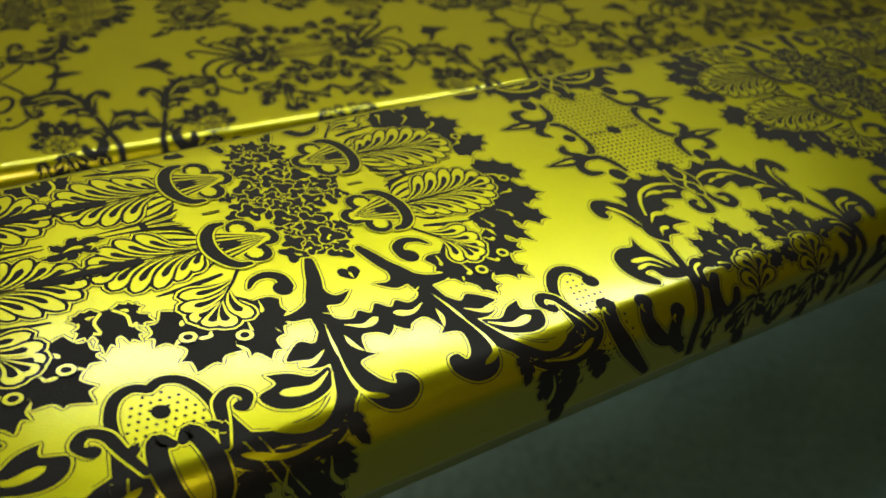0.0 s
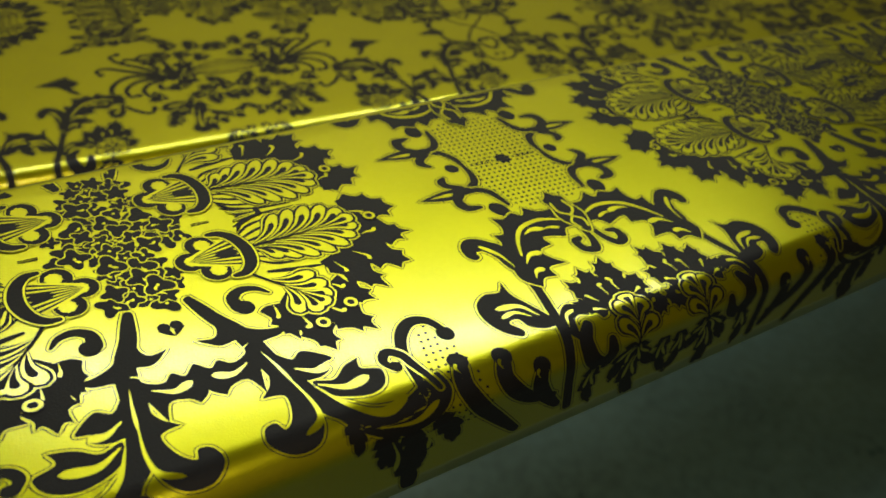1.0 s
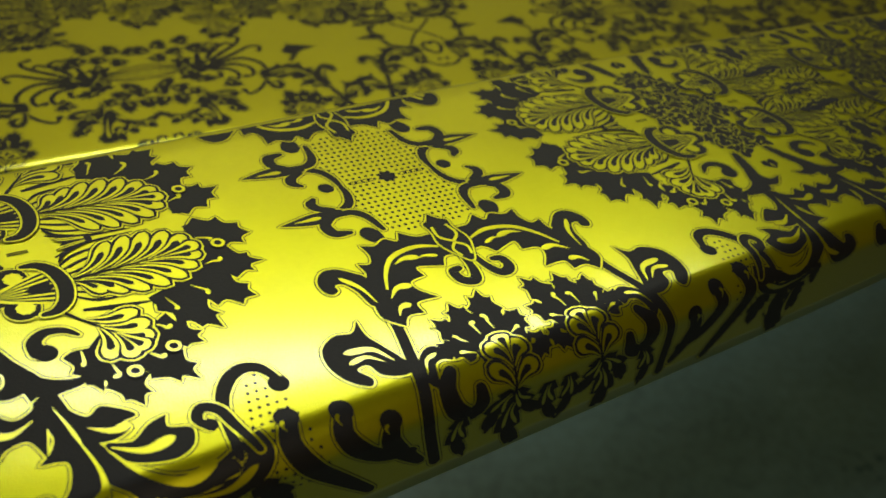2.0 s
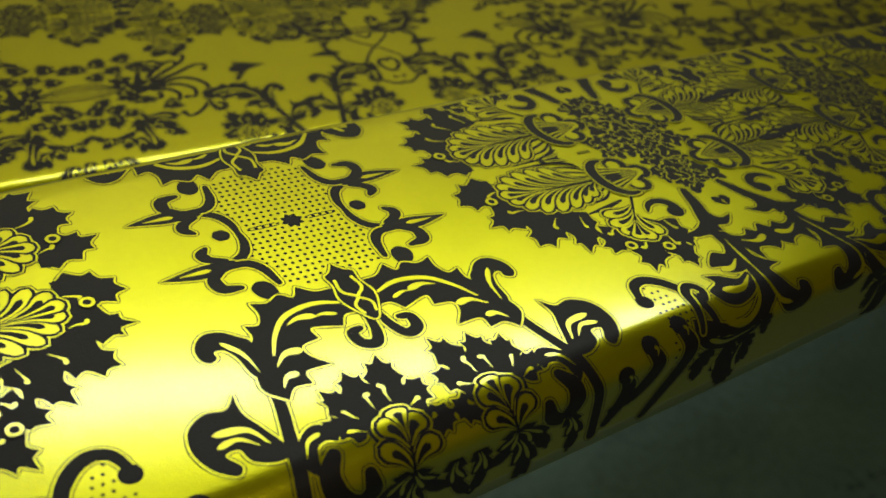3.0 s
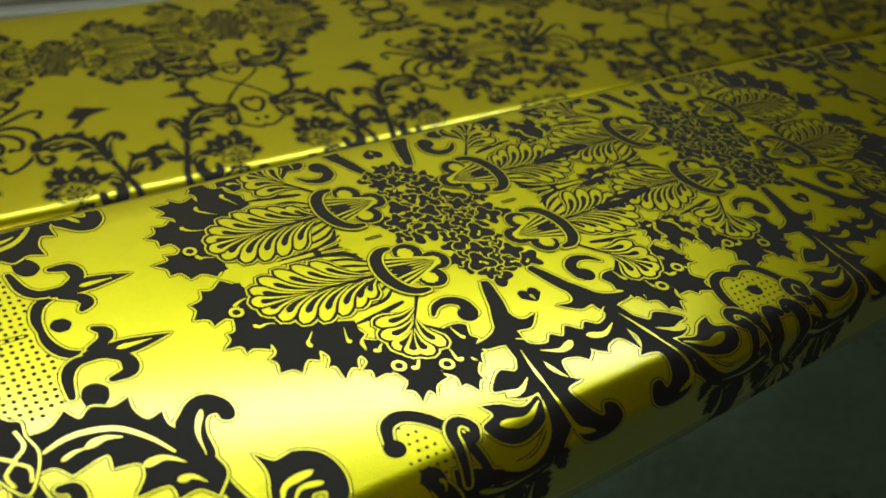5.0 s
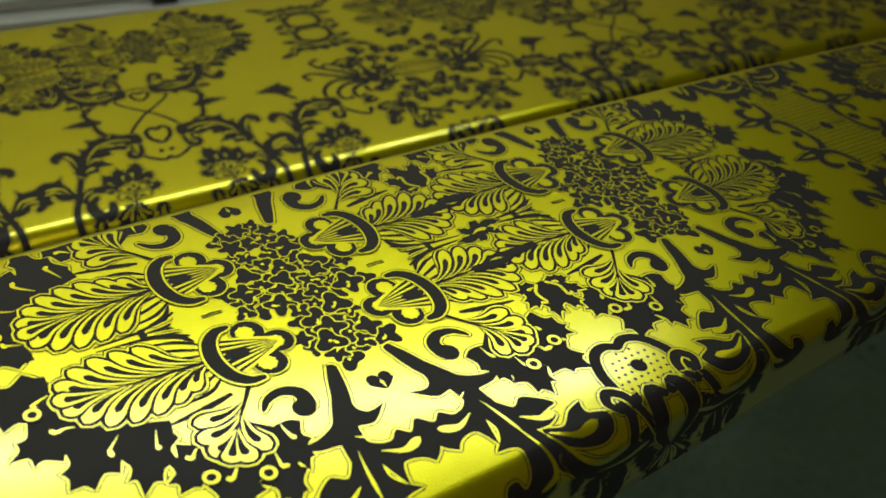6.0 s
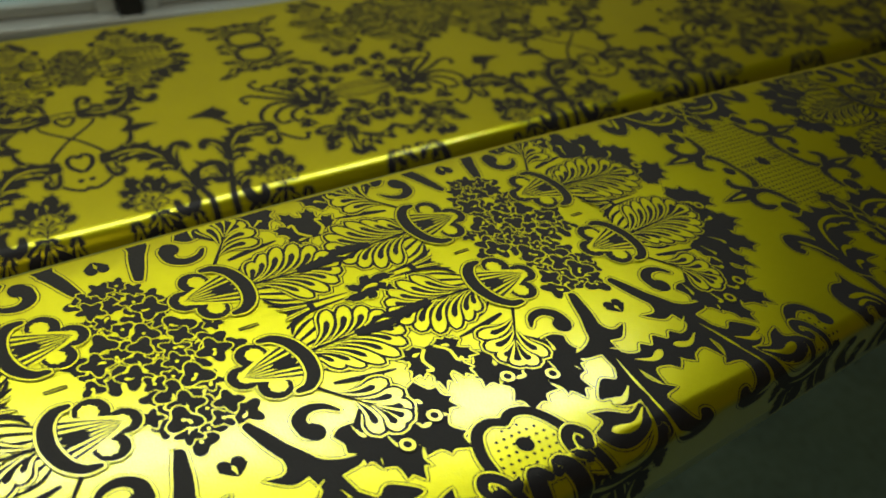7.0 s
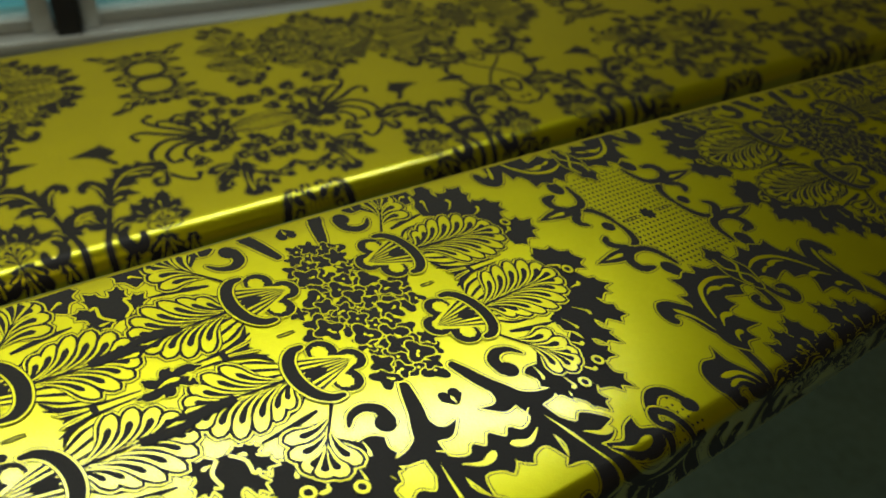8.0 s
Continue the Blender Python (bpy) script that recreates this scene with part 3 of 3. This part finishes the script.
def garland(k):
    """One arm of an acanthus garland with a curled end, to the right of its middle."""
    k.piece("garland_leaf_print")
    k.shape([(0, -37), (5, -34.5), (10, -34), (14.5, -30), (14.5, -30), (17, -34), (20.5, -31.5), (25, -33.5), (29.5, -32), (29.5, -32), (29, -37), (31, -41), (34.8, -40), (34.8, -40), (34.6, -45), (37.5, -49), (39.5, -57), (40.5, -64),
             (36, -69.5), (36, -69.5), (33, -66), (28, -66.5), (28, -66.5), (27.5, -62), (20, -62), (20, -62), (24, -57), (24, -53), (18.5, -52), (18.5, -52), (18.5, -47.5), (10, -50), (10, -50), (7, -46), (0, -46)], 7)
    k.shape([(35.5, -47), (38, -43), (42, -39.5), (46.5, -39.2), (50, -43), (50.4, -47.5), (48.6, -49.8), (46.2, -48.8), (46, -46.4), (43.4, -46.8), (41.4, -51), (40.5, -58), (37, -60)], 7)
    k.strip([(6, -41), (12, -38.8), (18, -38.9), (24, -41.2), (29, -46.8), (32.6, -53.5)], lambda t: 0.35 + 0.55 * math.sin(math.pi * t ** 0.8), 16, n=26)
    for pts, w in (([(24, -44), (20, -42.5), (15, -43.4)], 1.2), ([(33.6, -57.5), (29.5, -54), (24.5, -54.4)], 1.25), ([(35.4, -65), (33, -62), (29.5, -61.8)], 1.1), ([(38.4, -57.5), (39.6, -50), (43.4, -43.6)], 0.85), ([(16, -44), (13, -43.5), (9, -45)], 0.7)):
        k.drop(pts, w, 16, 14)
    k.piece("curl_print")
    k.halo([(1.6, -47), (2.4, -54.5), (5, -59.4), (8.8, -58), (9.2, -53.6), (6.4, -52.6)], swell(0.6, 1.3, 0.1, 0.85), 5, n=24)


def garland_foot(k, side=True):
    """What stands under a garland's arm: its stem, a second curled leaf, a bud in toothed leaves and a row of commas."""
    rng = random.Random(9)
    k.piece("stem_print")
    k.halo([(38, -57), (38.5, -68), (41.5, -80), (44, -90), (46.5, -102), (46, -124)], lambda t: 1.5 + 0.5 * t, 3, n=24)
    k.shape([(43, -84), (46, -75), (48.5, -68.5), (48, -62), (48, -62), (51.5, -66), (57, -65.4), (62.4, -69), (64, -75.5), (62, -82), (57.5, -86), (55.4, -83.8), (57.6, -79.5), (54, -79), (52.5, -83.5), (47, -86)], 3)
    for pts, w in (([(46.5, -80), (50, -74), (58, -72.6)], 1.2), ([(49, -79.5), (53, -76), (58.5, -76.8)], 0.9)):
        k.drop(pts, w, 8, 14)
    k.shape([(43, -88), (40, -82), (35, -79), (30.8, -82), (31.4, -86), (34.4, -84.8), (37.5, -86.5), (40, -93)], 3)
    k.drop([(41, -88), (38.5, -83.5), (34.5, -82)], 0.7, 8, 12)
    k.piece("hook_print")
    k.halo([(34.5, -89), (38, -94), (37.4, -101), (33, -105.5), (28.8, -102.5), (28, -96.5)], swell(1.0, 2.4, 0.1, 0.9), 3, n=22, cols=2)
    k.piece("bud_print")
    for b, t, w in (((23, -82), (28, -69.5), 5.0), ((19, -80), (19.5, -65.5), 5.4), ((13, -80), (8, -63), 5.6), ((10, -83), (1.5, -75), 5.2), ((24, -86), (33, -79), 4.4), ((8, -90), (-1, -88), 5.0)):
        k.maple(b, t, w, 3, rng)
    k.disc((15, -87), 9.0, 5, 18, rings=2)
    k.fan((17, -104), (14, -84), [(7.6, -93.5), (9.2, -86.0), (14.4, -82.4), (20, -84.5), (23.2, -91.5)], 2.7, 7, 5)
    for b, t, w in (((17, -102), (6, -118), 6.0), ((17, -102), (28, -120), 6.0), ((17, -106), (16, -136), 6.5), ((4, -104), (0, -128), 5.0), ((36, -106), (36, -128), 5.0)):
        k.leaf(b, t, w, 5, 0.1, 3)
    if not side:
        return
    k.piece("dotted_arch_print")
    k.halo([(97, -93), (94.6, -78), (90.6, -70.6), (85.4, -67.2), (80.6, -68.6), (78, -74)], swell(0.85, 1.15, 0.1, 0.9), 1, n=26)
    k.disc((78.4, -75.6), 2.9, 5, 14)
    for i in range(8):
        for j in range(15):
            x, y = 80.5 + i * 2.4 + (j % 2) * 1.2 - 0.30 * j, -70.5 - j * 2.7
            if x < 93.5 - 0.02 * (y + 92) ** 2 * (y > -92) and not (x < 81.5 and y > -79):
                k.disc((x, y), 0.52, 1, 6)
    for ball, pts in (((82, -87), [(82, -88), (84.2, -95), (81, -104), (75, -114), (68, -125)]), ((68.4, -90), [(68.4, -91), (70.4, -97), (66.6, -104.5), (60.5, -110.5), (53, -113)]), ((57, -97), [(57, -98), (58.6, -104), (56, -112), (51, -120)])):
        k.piece("comma_print")
        k.halo(pts, swell(1.3, 1.9, 0.15, 0.9), 3, n=20, cols=2)
        k.disc(ball, 3.3, 7, 14)
        k.drop([(ball[0] + 1.6, ball[1] - 4), (ball[0] + 2.2, ball[1] - 2), (ball[0] + 1.2, ball[1] - 0.6)], 0.6, 8, 8)


def hooked_frame(k):
    """A quarter of the frame round a field: a bowed stem with hooks and a pointed leaf."""
    k.piece("hooked_leaf_print")
    k.halo([(18.4, 0.4), (18.6, -5), (21, -10.4), (26, -13.2), (31, -13.9)], lambda t: 0.9 + 0.7 * math.sin(math.pi * t), 1, n=16)
    k.shape([(25, -12.4), (30, -11.6), (36, -11.6), (41, -12.6), (48, -14.3), (48, -14.3), (41.5, -16.4), (36, -17.4), (30, -16.8), (26, -15)], 3)
    k.drop([(42.5, -14.3), (38, -14.3), (33, -14.2)], 0.9, 6, 10)
    k.halo([(27, -11.4), (31.6, -9.6), (32.8, -6.6), (30.6, -4.2)], swell(0.7, 1.3, 0.0, 0.95), 3, n=14)
    k.halo([(29, -15), (22.6, -15), (19, -19), (17.6, -26.6)], swell(0.8, 0.9), 3, n=14)
    k.halo([(30, -16), (34, -18.6), (33.4, -23.4), (28.4, -24.6)], swell(0.8, 1.4, 0.0, 0.95), 3, n=14)
    k.shape([(21, -24.6), (24, -24), (26.4, -27), (24.6, -31.5), (20.4, -32.6), (19.4, -28)], 3, False)


def diamond():
    """A frame of hooked leaves round the lattice, with leafy garlands above and below."""
    k = Ink()
    for sx in (1, -1):
        k.sx, k.sy = sx, 1
        k.piece("ball_print")
        k.disc((23.6, 0.3), 2.9, 7, 16, 6, 0.08)
        for sy in (1, -1):
            k.sx, k.sy = sx, sy
            hooked_frame(k)
            garland(k)
            garland_foot(k)
    k.sx = 1
    for sy in (1, -1):
        k.sy = sy
        k.piece("finial_print")
        k.shape([(0, -24.6), (0, -24.6), (2.4, -28), (4.6, -29.5), (4.2, -34), (5.4, -40), (3.4, -46), (0, -51), (-3.4, -46), (-5.4, -40), (-4.2, -34), (-4.6, -29.5), (-2.4, -28)], 21)
        for s in (1, -1):
            k.strip([(0, -40.5), (s * 3.3, -37.0), (s * 2.7, -31.6)], 0.5, 24, n=12)
            k.strip([(0, -41), (s * 2.6, -44), (s * 1.8, -48)], 0.45, 24, n=10)
    return k


def join():
    """Where two medallions meet: dark toothed leaves, a star and a dotted arch."""
    k = Ink()
    rng = random.Random(12)
    k.sx = k.sy = 1
    k.piece("star_print")
    for t in ((11, 2), (7, -4.5), (-6, 4), (-10, -2), (3, 5.5), (-3, -5)):
        k.leaf((0, 0), t, 2.9, 27, 0.15, 2, False)
    k.drop([(-3, -0.8), (0, 0.4), (3.5, 0.2)], 0.8, 32, 10)
    k.drop([(5, -2), (6.5, -0.4), (6, 1.4)], 0.6, 32, 8)
    for sy in (1, -1):
        k.sx, k.sy = 1, sy
        k.piece("jagged_leaf_print")
        for b, t, w in (((0, -32), (-12, -39), 4.2), ((0, -32), (11, -39), 4.2), ((0, -33), (-5.5, -46.5), 4.2), ((0, -33), (5, -46), 4.2), ((-3, -31), (-11, -31), 2.8), ((3, -31), (10, -32), 2.8)):
            k.maple(b, t, w, 3, rng)
        k.disc((0, -34.5), 4.8, 7, 16, rings=2)
        for s in (1, -1):
            k.strip([(s * 1.6, -30.5), (s * 4.6, -34), (s * 4.2, -38.6), (s * 6.2, -38)], 0.5, 8, n=8)
        k.piece("dotted_arch_print")
        for s in (1, -1):
            k.halo([(0, -63.4), (s * 4, -61.6), (s * 9, -63.6), (s * 12.4, -70), (s * 13.6, -78), (s * 16, -87), (s * 20, -100), (s * 24, -118)], lambda t: 1.75 - 0.5 * abs(t - 0.5), 1, n=28)
            k.leaf((s * 13, -84), (s * 8.4, -79.4), 2.4, 5, 0.0, 2, False)
            for i in range(7):
                for j in range(17):
                    x, y = s * (i * 2.5 + 1.25 * (j % 2)), -65.6 - j * 2.5
                    if abs(x) < min(10.6, 3 + 0.9 * (-64 - y)) + max(0, -86 - y) * 0.25 and not (abs(x) < 8 and y < -80) and (s > 0 or abs(x) > 0.1):
                        k.disc((x, y), 0.52, 1, 6)
            k.halo([(s * 1.4, -83), (s * 4.4, -81), (s * 6.4, -88), (s * 5.8, -98), (s * 2, -106)], swell(0.9, 1.9, 0.1, 0.9), 5, n=18)
        k.disc((0, -72), 2.5, 5, 14)
        for t in ((12, -132), (-12, -132), (0, -138)):
            k.leaf((0, -106), t, 6.0, 5, 0.05, 3)
    return k


def ivy(k, x, y, r, turn):
    """A five-pointed jagged leaf with a gold vein."""
    k.piece("ivy_leaf_print")
    for q in range(5):
        a = turn + q * 1.2566
        k.leaf((x - 0.2 * r * math.cos(a), y - 0.2 * r * math.sin(a)), (x + r * math.cos(a), y + r * math.sin(a)), 0.50 * r, 3, 0.12, 2, False, 0.45, False)
    k.disc((x, y), 0.4 * r, 5, 10)
    k.drop([(x, y), (x + 0.3 * r * math.cos(turn), y + 0.3 * r * math.sin(turn)), (x + 0.6 * r * math.cos(turn + 0.4), y + 0.6 * r * math.sin(turn + 0.4))], 0.09 * r, 8, 8)


def eight_scroll():
    """Two loops of a fine stem, crossed, with a heart in each, between hooked leaves and two garland arms."""
    k = Ink()
    k.piece("scroll_print")
    for sx in (1, -1):
        k.sx = sx
        k.strip([(0, -24), (3, -26.5), (10, -22.5), (16.5, -14), (17.5, -2), (13, 10), (3, 24), (-8, 34), (-16, 44), (-12, 54), (0, 57)], lambda t: 1.3 - 0.4 * t, 1 if sx > 0 else 3, n=50)
        k.strip([(0, 5), (2.6, 8.4), (6.6, 5), (6, -2), (2.6, -7), (0, -9)], lambda t: 1.5, 5, n=16)
        k.disc((3, -17), 1.9, 1, 10)
        k.strip([(0, 49), (2.5, 52), (5.5, 49), (3.5, 44), (0, 41)], lambda t: 1.2, 5, n=12)
        k.piece("hooked_leaf_print")
        k.halo([(17, 4), (25, 6), (31, 14), (33, 24)], swell(0.9, 0.9), 3, n=14)
        k.shape([(28, 25), (34, 22), (42, 24), (50, 26), (50, 26), (42, 29), (34, 30)], 3)
        k.halo([(33, 28), (36, 36), (30, 44), (20, 48)], swell(0.9, 1.1), 3, n=14)
        for b, t, w in (((24, 46), (36, 52), 4.6), ((32, 42), (46, 46), 4.6)):
            k.leaf(b, t, w, 5, 0.2, 3)
    for sx in (1, -1):
        k.sx, k.ox, k.oy = sx, sx * 11, 41
        garland(k)
        garland_foot(k, False)
        k.sx, k.sy, k.ox, k.oy = sx, -1, sx * 8, 12
        garland(k)
        k.sy = 1
    k.ox = k.oy = 0
    return k


def antenna():
    """A long pod with curled feelers on both sides, dark leaves and sprays below it, and a garland arm at each end."""
    k = Ink()
    rng = random.Random(5)
    k.piece("pod_print")
    for sx in (1, -1):
        k.sx = sx
        for y, w in ((6.5, 0.9), (-6.5, 0.9), (11, 0.8), (2.4, 0.5), (-2.4, 0.5)):
            k.strip([(0, y), (12, y * 0.8), (28, y * 0.15)], w, 1, n=10)
        for q in range(7):
            a = radians(q * 52)
            k.disc((38 + 6 * math.cos(a), 5 * math.sin(a)), 3.4, 3, 20, 5, 0.45, a)
    for sx in (1, -1):
        k.sx = sx
        for pts in ([(44, 6), (55, 15), (66, 24), (70, 32), (65, 35)], [(45, 3), (60, 10), (74, 18), (81, 16), (79, 11)], [(46, 0), (63, 4), (75, -6), (75, -22), (67, -36), (58, -42), (55, -37)], [(44, -3), (58, -3), (67, -11), (66, -20), (61, -20)],
                    [(42, -6), (52, -8), (57, -15), (55, -22), (51, -20)], [(42, 9), (50, 20), (60, 27), (64, 23)], [(36, 10), (40, 22), (48, 30), (53, 27)], [(30, -8), (38, -16), (46, -16), (46, -12)]):
            k.piece("feeler_print")
            k.strip(pts, lambda t: 1.9 * (1 - 0.35 * t), 1, n=22)
            k.disc(pts[-1], 2.3, 3, 9)
        for x, y, r, turn in ((38, 1, 11, 0.3), (26, 10, 8, 1.4), (27, -9, 8, 2.2), (46, 20, 7, 0.7)):
            ivy(k, x, y, r, turn)
        for b, t, w in (((4, -26), (10, -14), 5.6), ((14, -26), (24, -18), 5.6), ((6, -30), (2, -42), 5.6), ((16, -30), (16, -44), 5.6), ((22, -28), (33, -31), 5.0), ((10, 22), (16, 12), 6), ((22, 20), (28, 30), 6), ((4, 26), (2, 38), 6), ((34, 22), (44, 32), 6), ((14, 30), (18, 44), 6), ((28, 34), (36, 46), 6), ((8, -18), (16, -8), 5), ((30, -14), (44, -18), 5), ((46, -24), (57, -30), 5), ((36, -44), (50, -50), 5.5), ((42, -52), (52, -60), 5)):
            k.piece("leaf_print")
            k.maple(b, t, w, 3, rng)
        k.piece("spray_print")
        k.shape([(30, -28), (34, -34), (42, -33), (49, -35), (51, -40), (46, -43), (43, -40), (38, -41), (35, -46), (31, -40)], 5)
        k.shape([(28, -36), (33, -46), (34, -58), (38, -66), (34, -71), (28, -70), (27, -65), (30, -62), (28, -52), (22, -46)], 5)
        k.halo([(0, -48), (10, -56), (20, -52), (28, -40)], swell(1.2, 1.6), 3, n=16)
        for b, t, w in (((10, -52), (4, -62), 5), ((18, -54), (16, -66), 5), ((24, -56), (24, -72), 5)):
            k.leaf(b, t, w, 5, 0.12, 3, True, 0.42)
        for pts in ([(33, -36), (40, -37), (47, -38)], [(30, -46), (32, -58), (32, -66)], [(14, -50), (20, -49), (25, -44)]):
            k.drop(pts, 1.0, 8, 12)
        k.piece("dotted_arch_print")
        for i in range(7):
            for j in range(12):
                if i or sx > 0:
                    k.disc((i * 2.8, -78 - j * 2.8), 0.7, 1, 6)
        k.halo([(20, -118), (21, -98), (19, -84), (15, -76)], lambda t: 2.6, 1, n=16)
        for x, y in ((4, -72), (12, -74), (12, -88), (18, -98), (8, -104)):
            k.leaf((x, y), (x - 3, y - 14), 4.5, 5, 0.2, 3)
    for sx in (1, -1):
        k.sx, k.ox, k.oy = sx, sx * 71, 20
        garland(k)
        garland_foot(k, False)
        k.ox, k.oy = 0, 0
        k.piece("hooked_leaf_print")
        k.halo([(96, -8), (100, -2), (104, 6), (100, 14)], swell(0.9, 0.9), 3, n=14)
        k.shape([(94, 5), (101, 0), (109, 4), (119, 7), (119, 7), (109, 11), (101, 13)], 3)
    return k


def discs():
    """Two rounded fields framed by hooked leaves."""
    k = Ink()
    k.piece("disc_frame_print")
    for sx in (1, -1):
        for sy in (1, -1):
            k.sx, k.sy = sx, sy
            k.halo([(0, 1.5), (8, 2), (13, 8), (12, 17), (6, 22), (0, 23)], lambda t: 1.9, 1, n=18)
            for b, t, w in (((12, 4), (25, 2), 5), ((12, 17), (27, 18), 5), ((4, 24), (12, 36), 6), ((10, 24), (26, 33), 6), ((0, 24), (0, 38), 5), ((20, 28), (36, 40), 5)):
                k.leaf(b, t, w, 5, 0.15, 3)
    return k


# ---- laying the film ----


def front_film(ox, inner=1.0, flip=1, rise=0.0, outer=1.0, back=1.0):
    """The film on the narrow panel, sheared and stretched as it took hold of it."""
    def place(a, b):
        c = min(25.0, max(-35.0, a))
        return ((ox + flip * (inner * c + (outer if a > 0 else back) * (a - c)) - 0.17 * (b + rise)) / 1000, (b + rise) / 1000)
    return place


def rear_film(ox, oy, wide=1.0, flip=1, tall=1.0):
    return lambda a, b: ((ox + flip * wide * a) / 1000, (oy + tall * b) / 1000)


M, D, J, L = medallion(), diamond(), join(), lattice()
for ox, wide in ((-429, 1), (0.7, 1), (400, 0.84), (802, 1), (1231, 1)):
    D.build(FRONT, front, front_film(ox, wide, 1, -1.2, wide, wide), 0.3)
    L.build(FRONT, front, front_film(ox, wide, 1, -1.2, wide, wide), 0.1)
for n, (ox, flip, rise, inner, outer, back) in enumerate(((-578, -1, 0, 1, 1, 1), (-295, -1, -1, 1, 1, 1.22), (-149, 1, -1, 1, 1, 1.22), (148.5, -1, 0, 1, 1, 1), (278, 1, 2.5, 0.94, 0.84, 1), (522, -1, 0, 0.94, 0.88, 1), (654, 1, 0, 1, 1, 1), (950, -1, 0, 1, 1, 1), (1083, 1, 0, 1, 1, 1))):
    M.build(FRONT, front, front_film(ox, inner, flip, rise, outer, back), 0.5 * (n % 2))
for ox, rise in ((-222, -5), (215.5, 0), (587.5, 0), (1016, 0)):
    J.build(FRONT, front, front_film(ox, 1, 1, rise), 0.7)

E8, A, O, F = eight_scroll(), antenna(), discs(), medallion(False)
for c, y in ((-645, 250), (-245, 250), (156, 250), (527, 244), (900, 244)):
    E8.build(REAR, rear, rear_film(c, y))
for c, y in ((-445, 267), (-46, 267), (343, 267), (714, 262), (1085, 262)):
    A.build(REAR, rear, rear_film(c, y), 0.3)
for c in (-510, -110, 293, 665, 1040):
    O.build(REAR, rear, rear_film(c, 352), 0.5)
for c, y in ((-345, 348), (-225, 366), (52, 348), (172, 362), (-70, 376), (390, 362), (440, 348), (550, 362), (790, 362), (935, 362)):
    F.build(REAR, rear, rear_film(c, y, 0.85, 1, 0.70), 0.7)
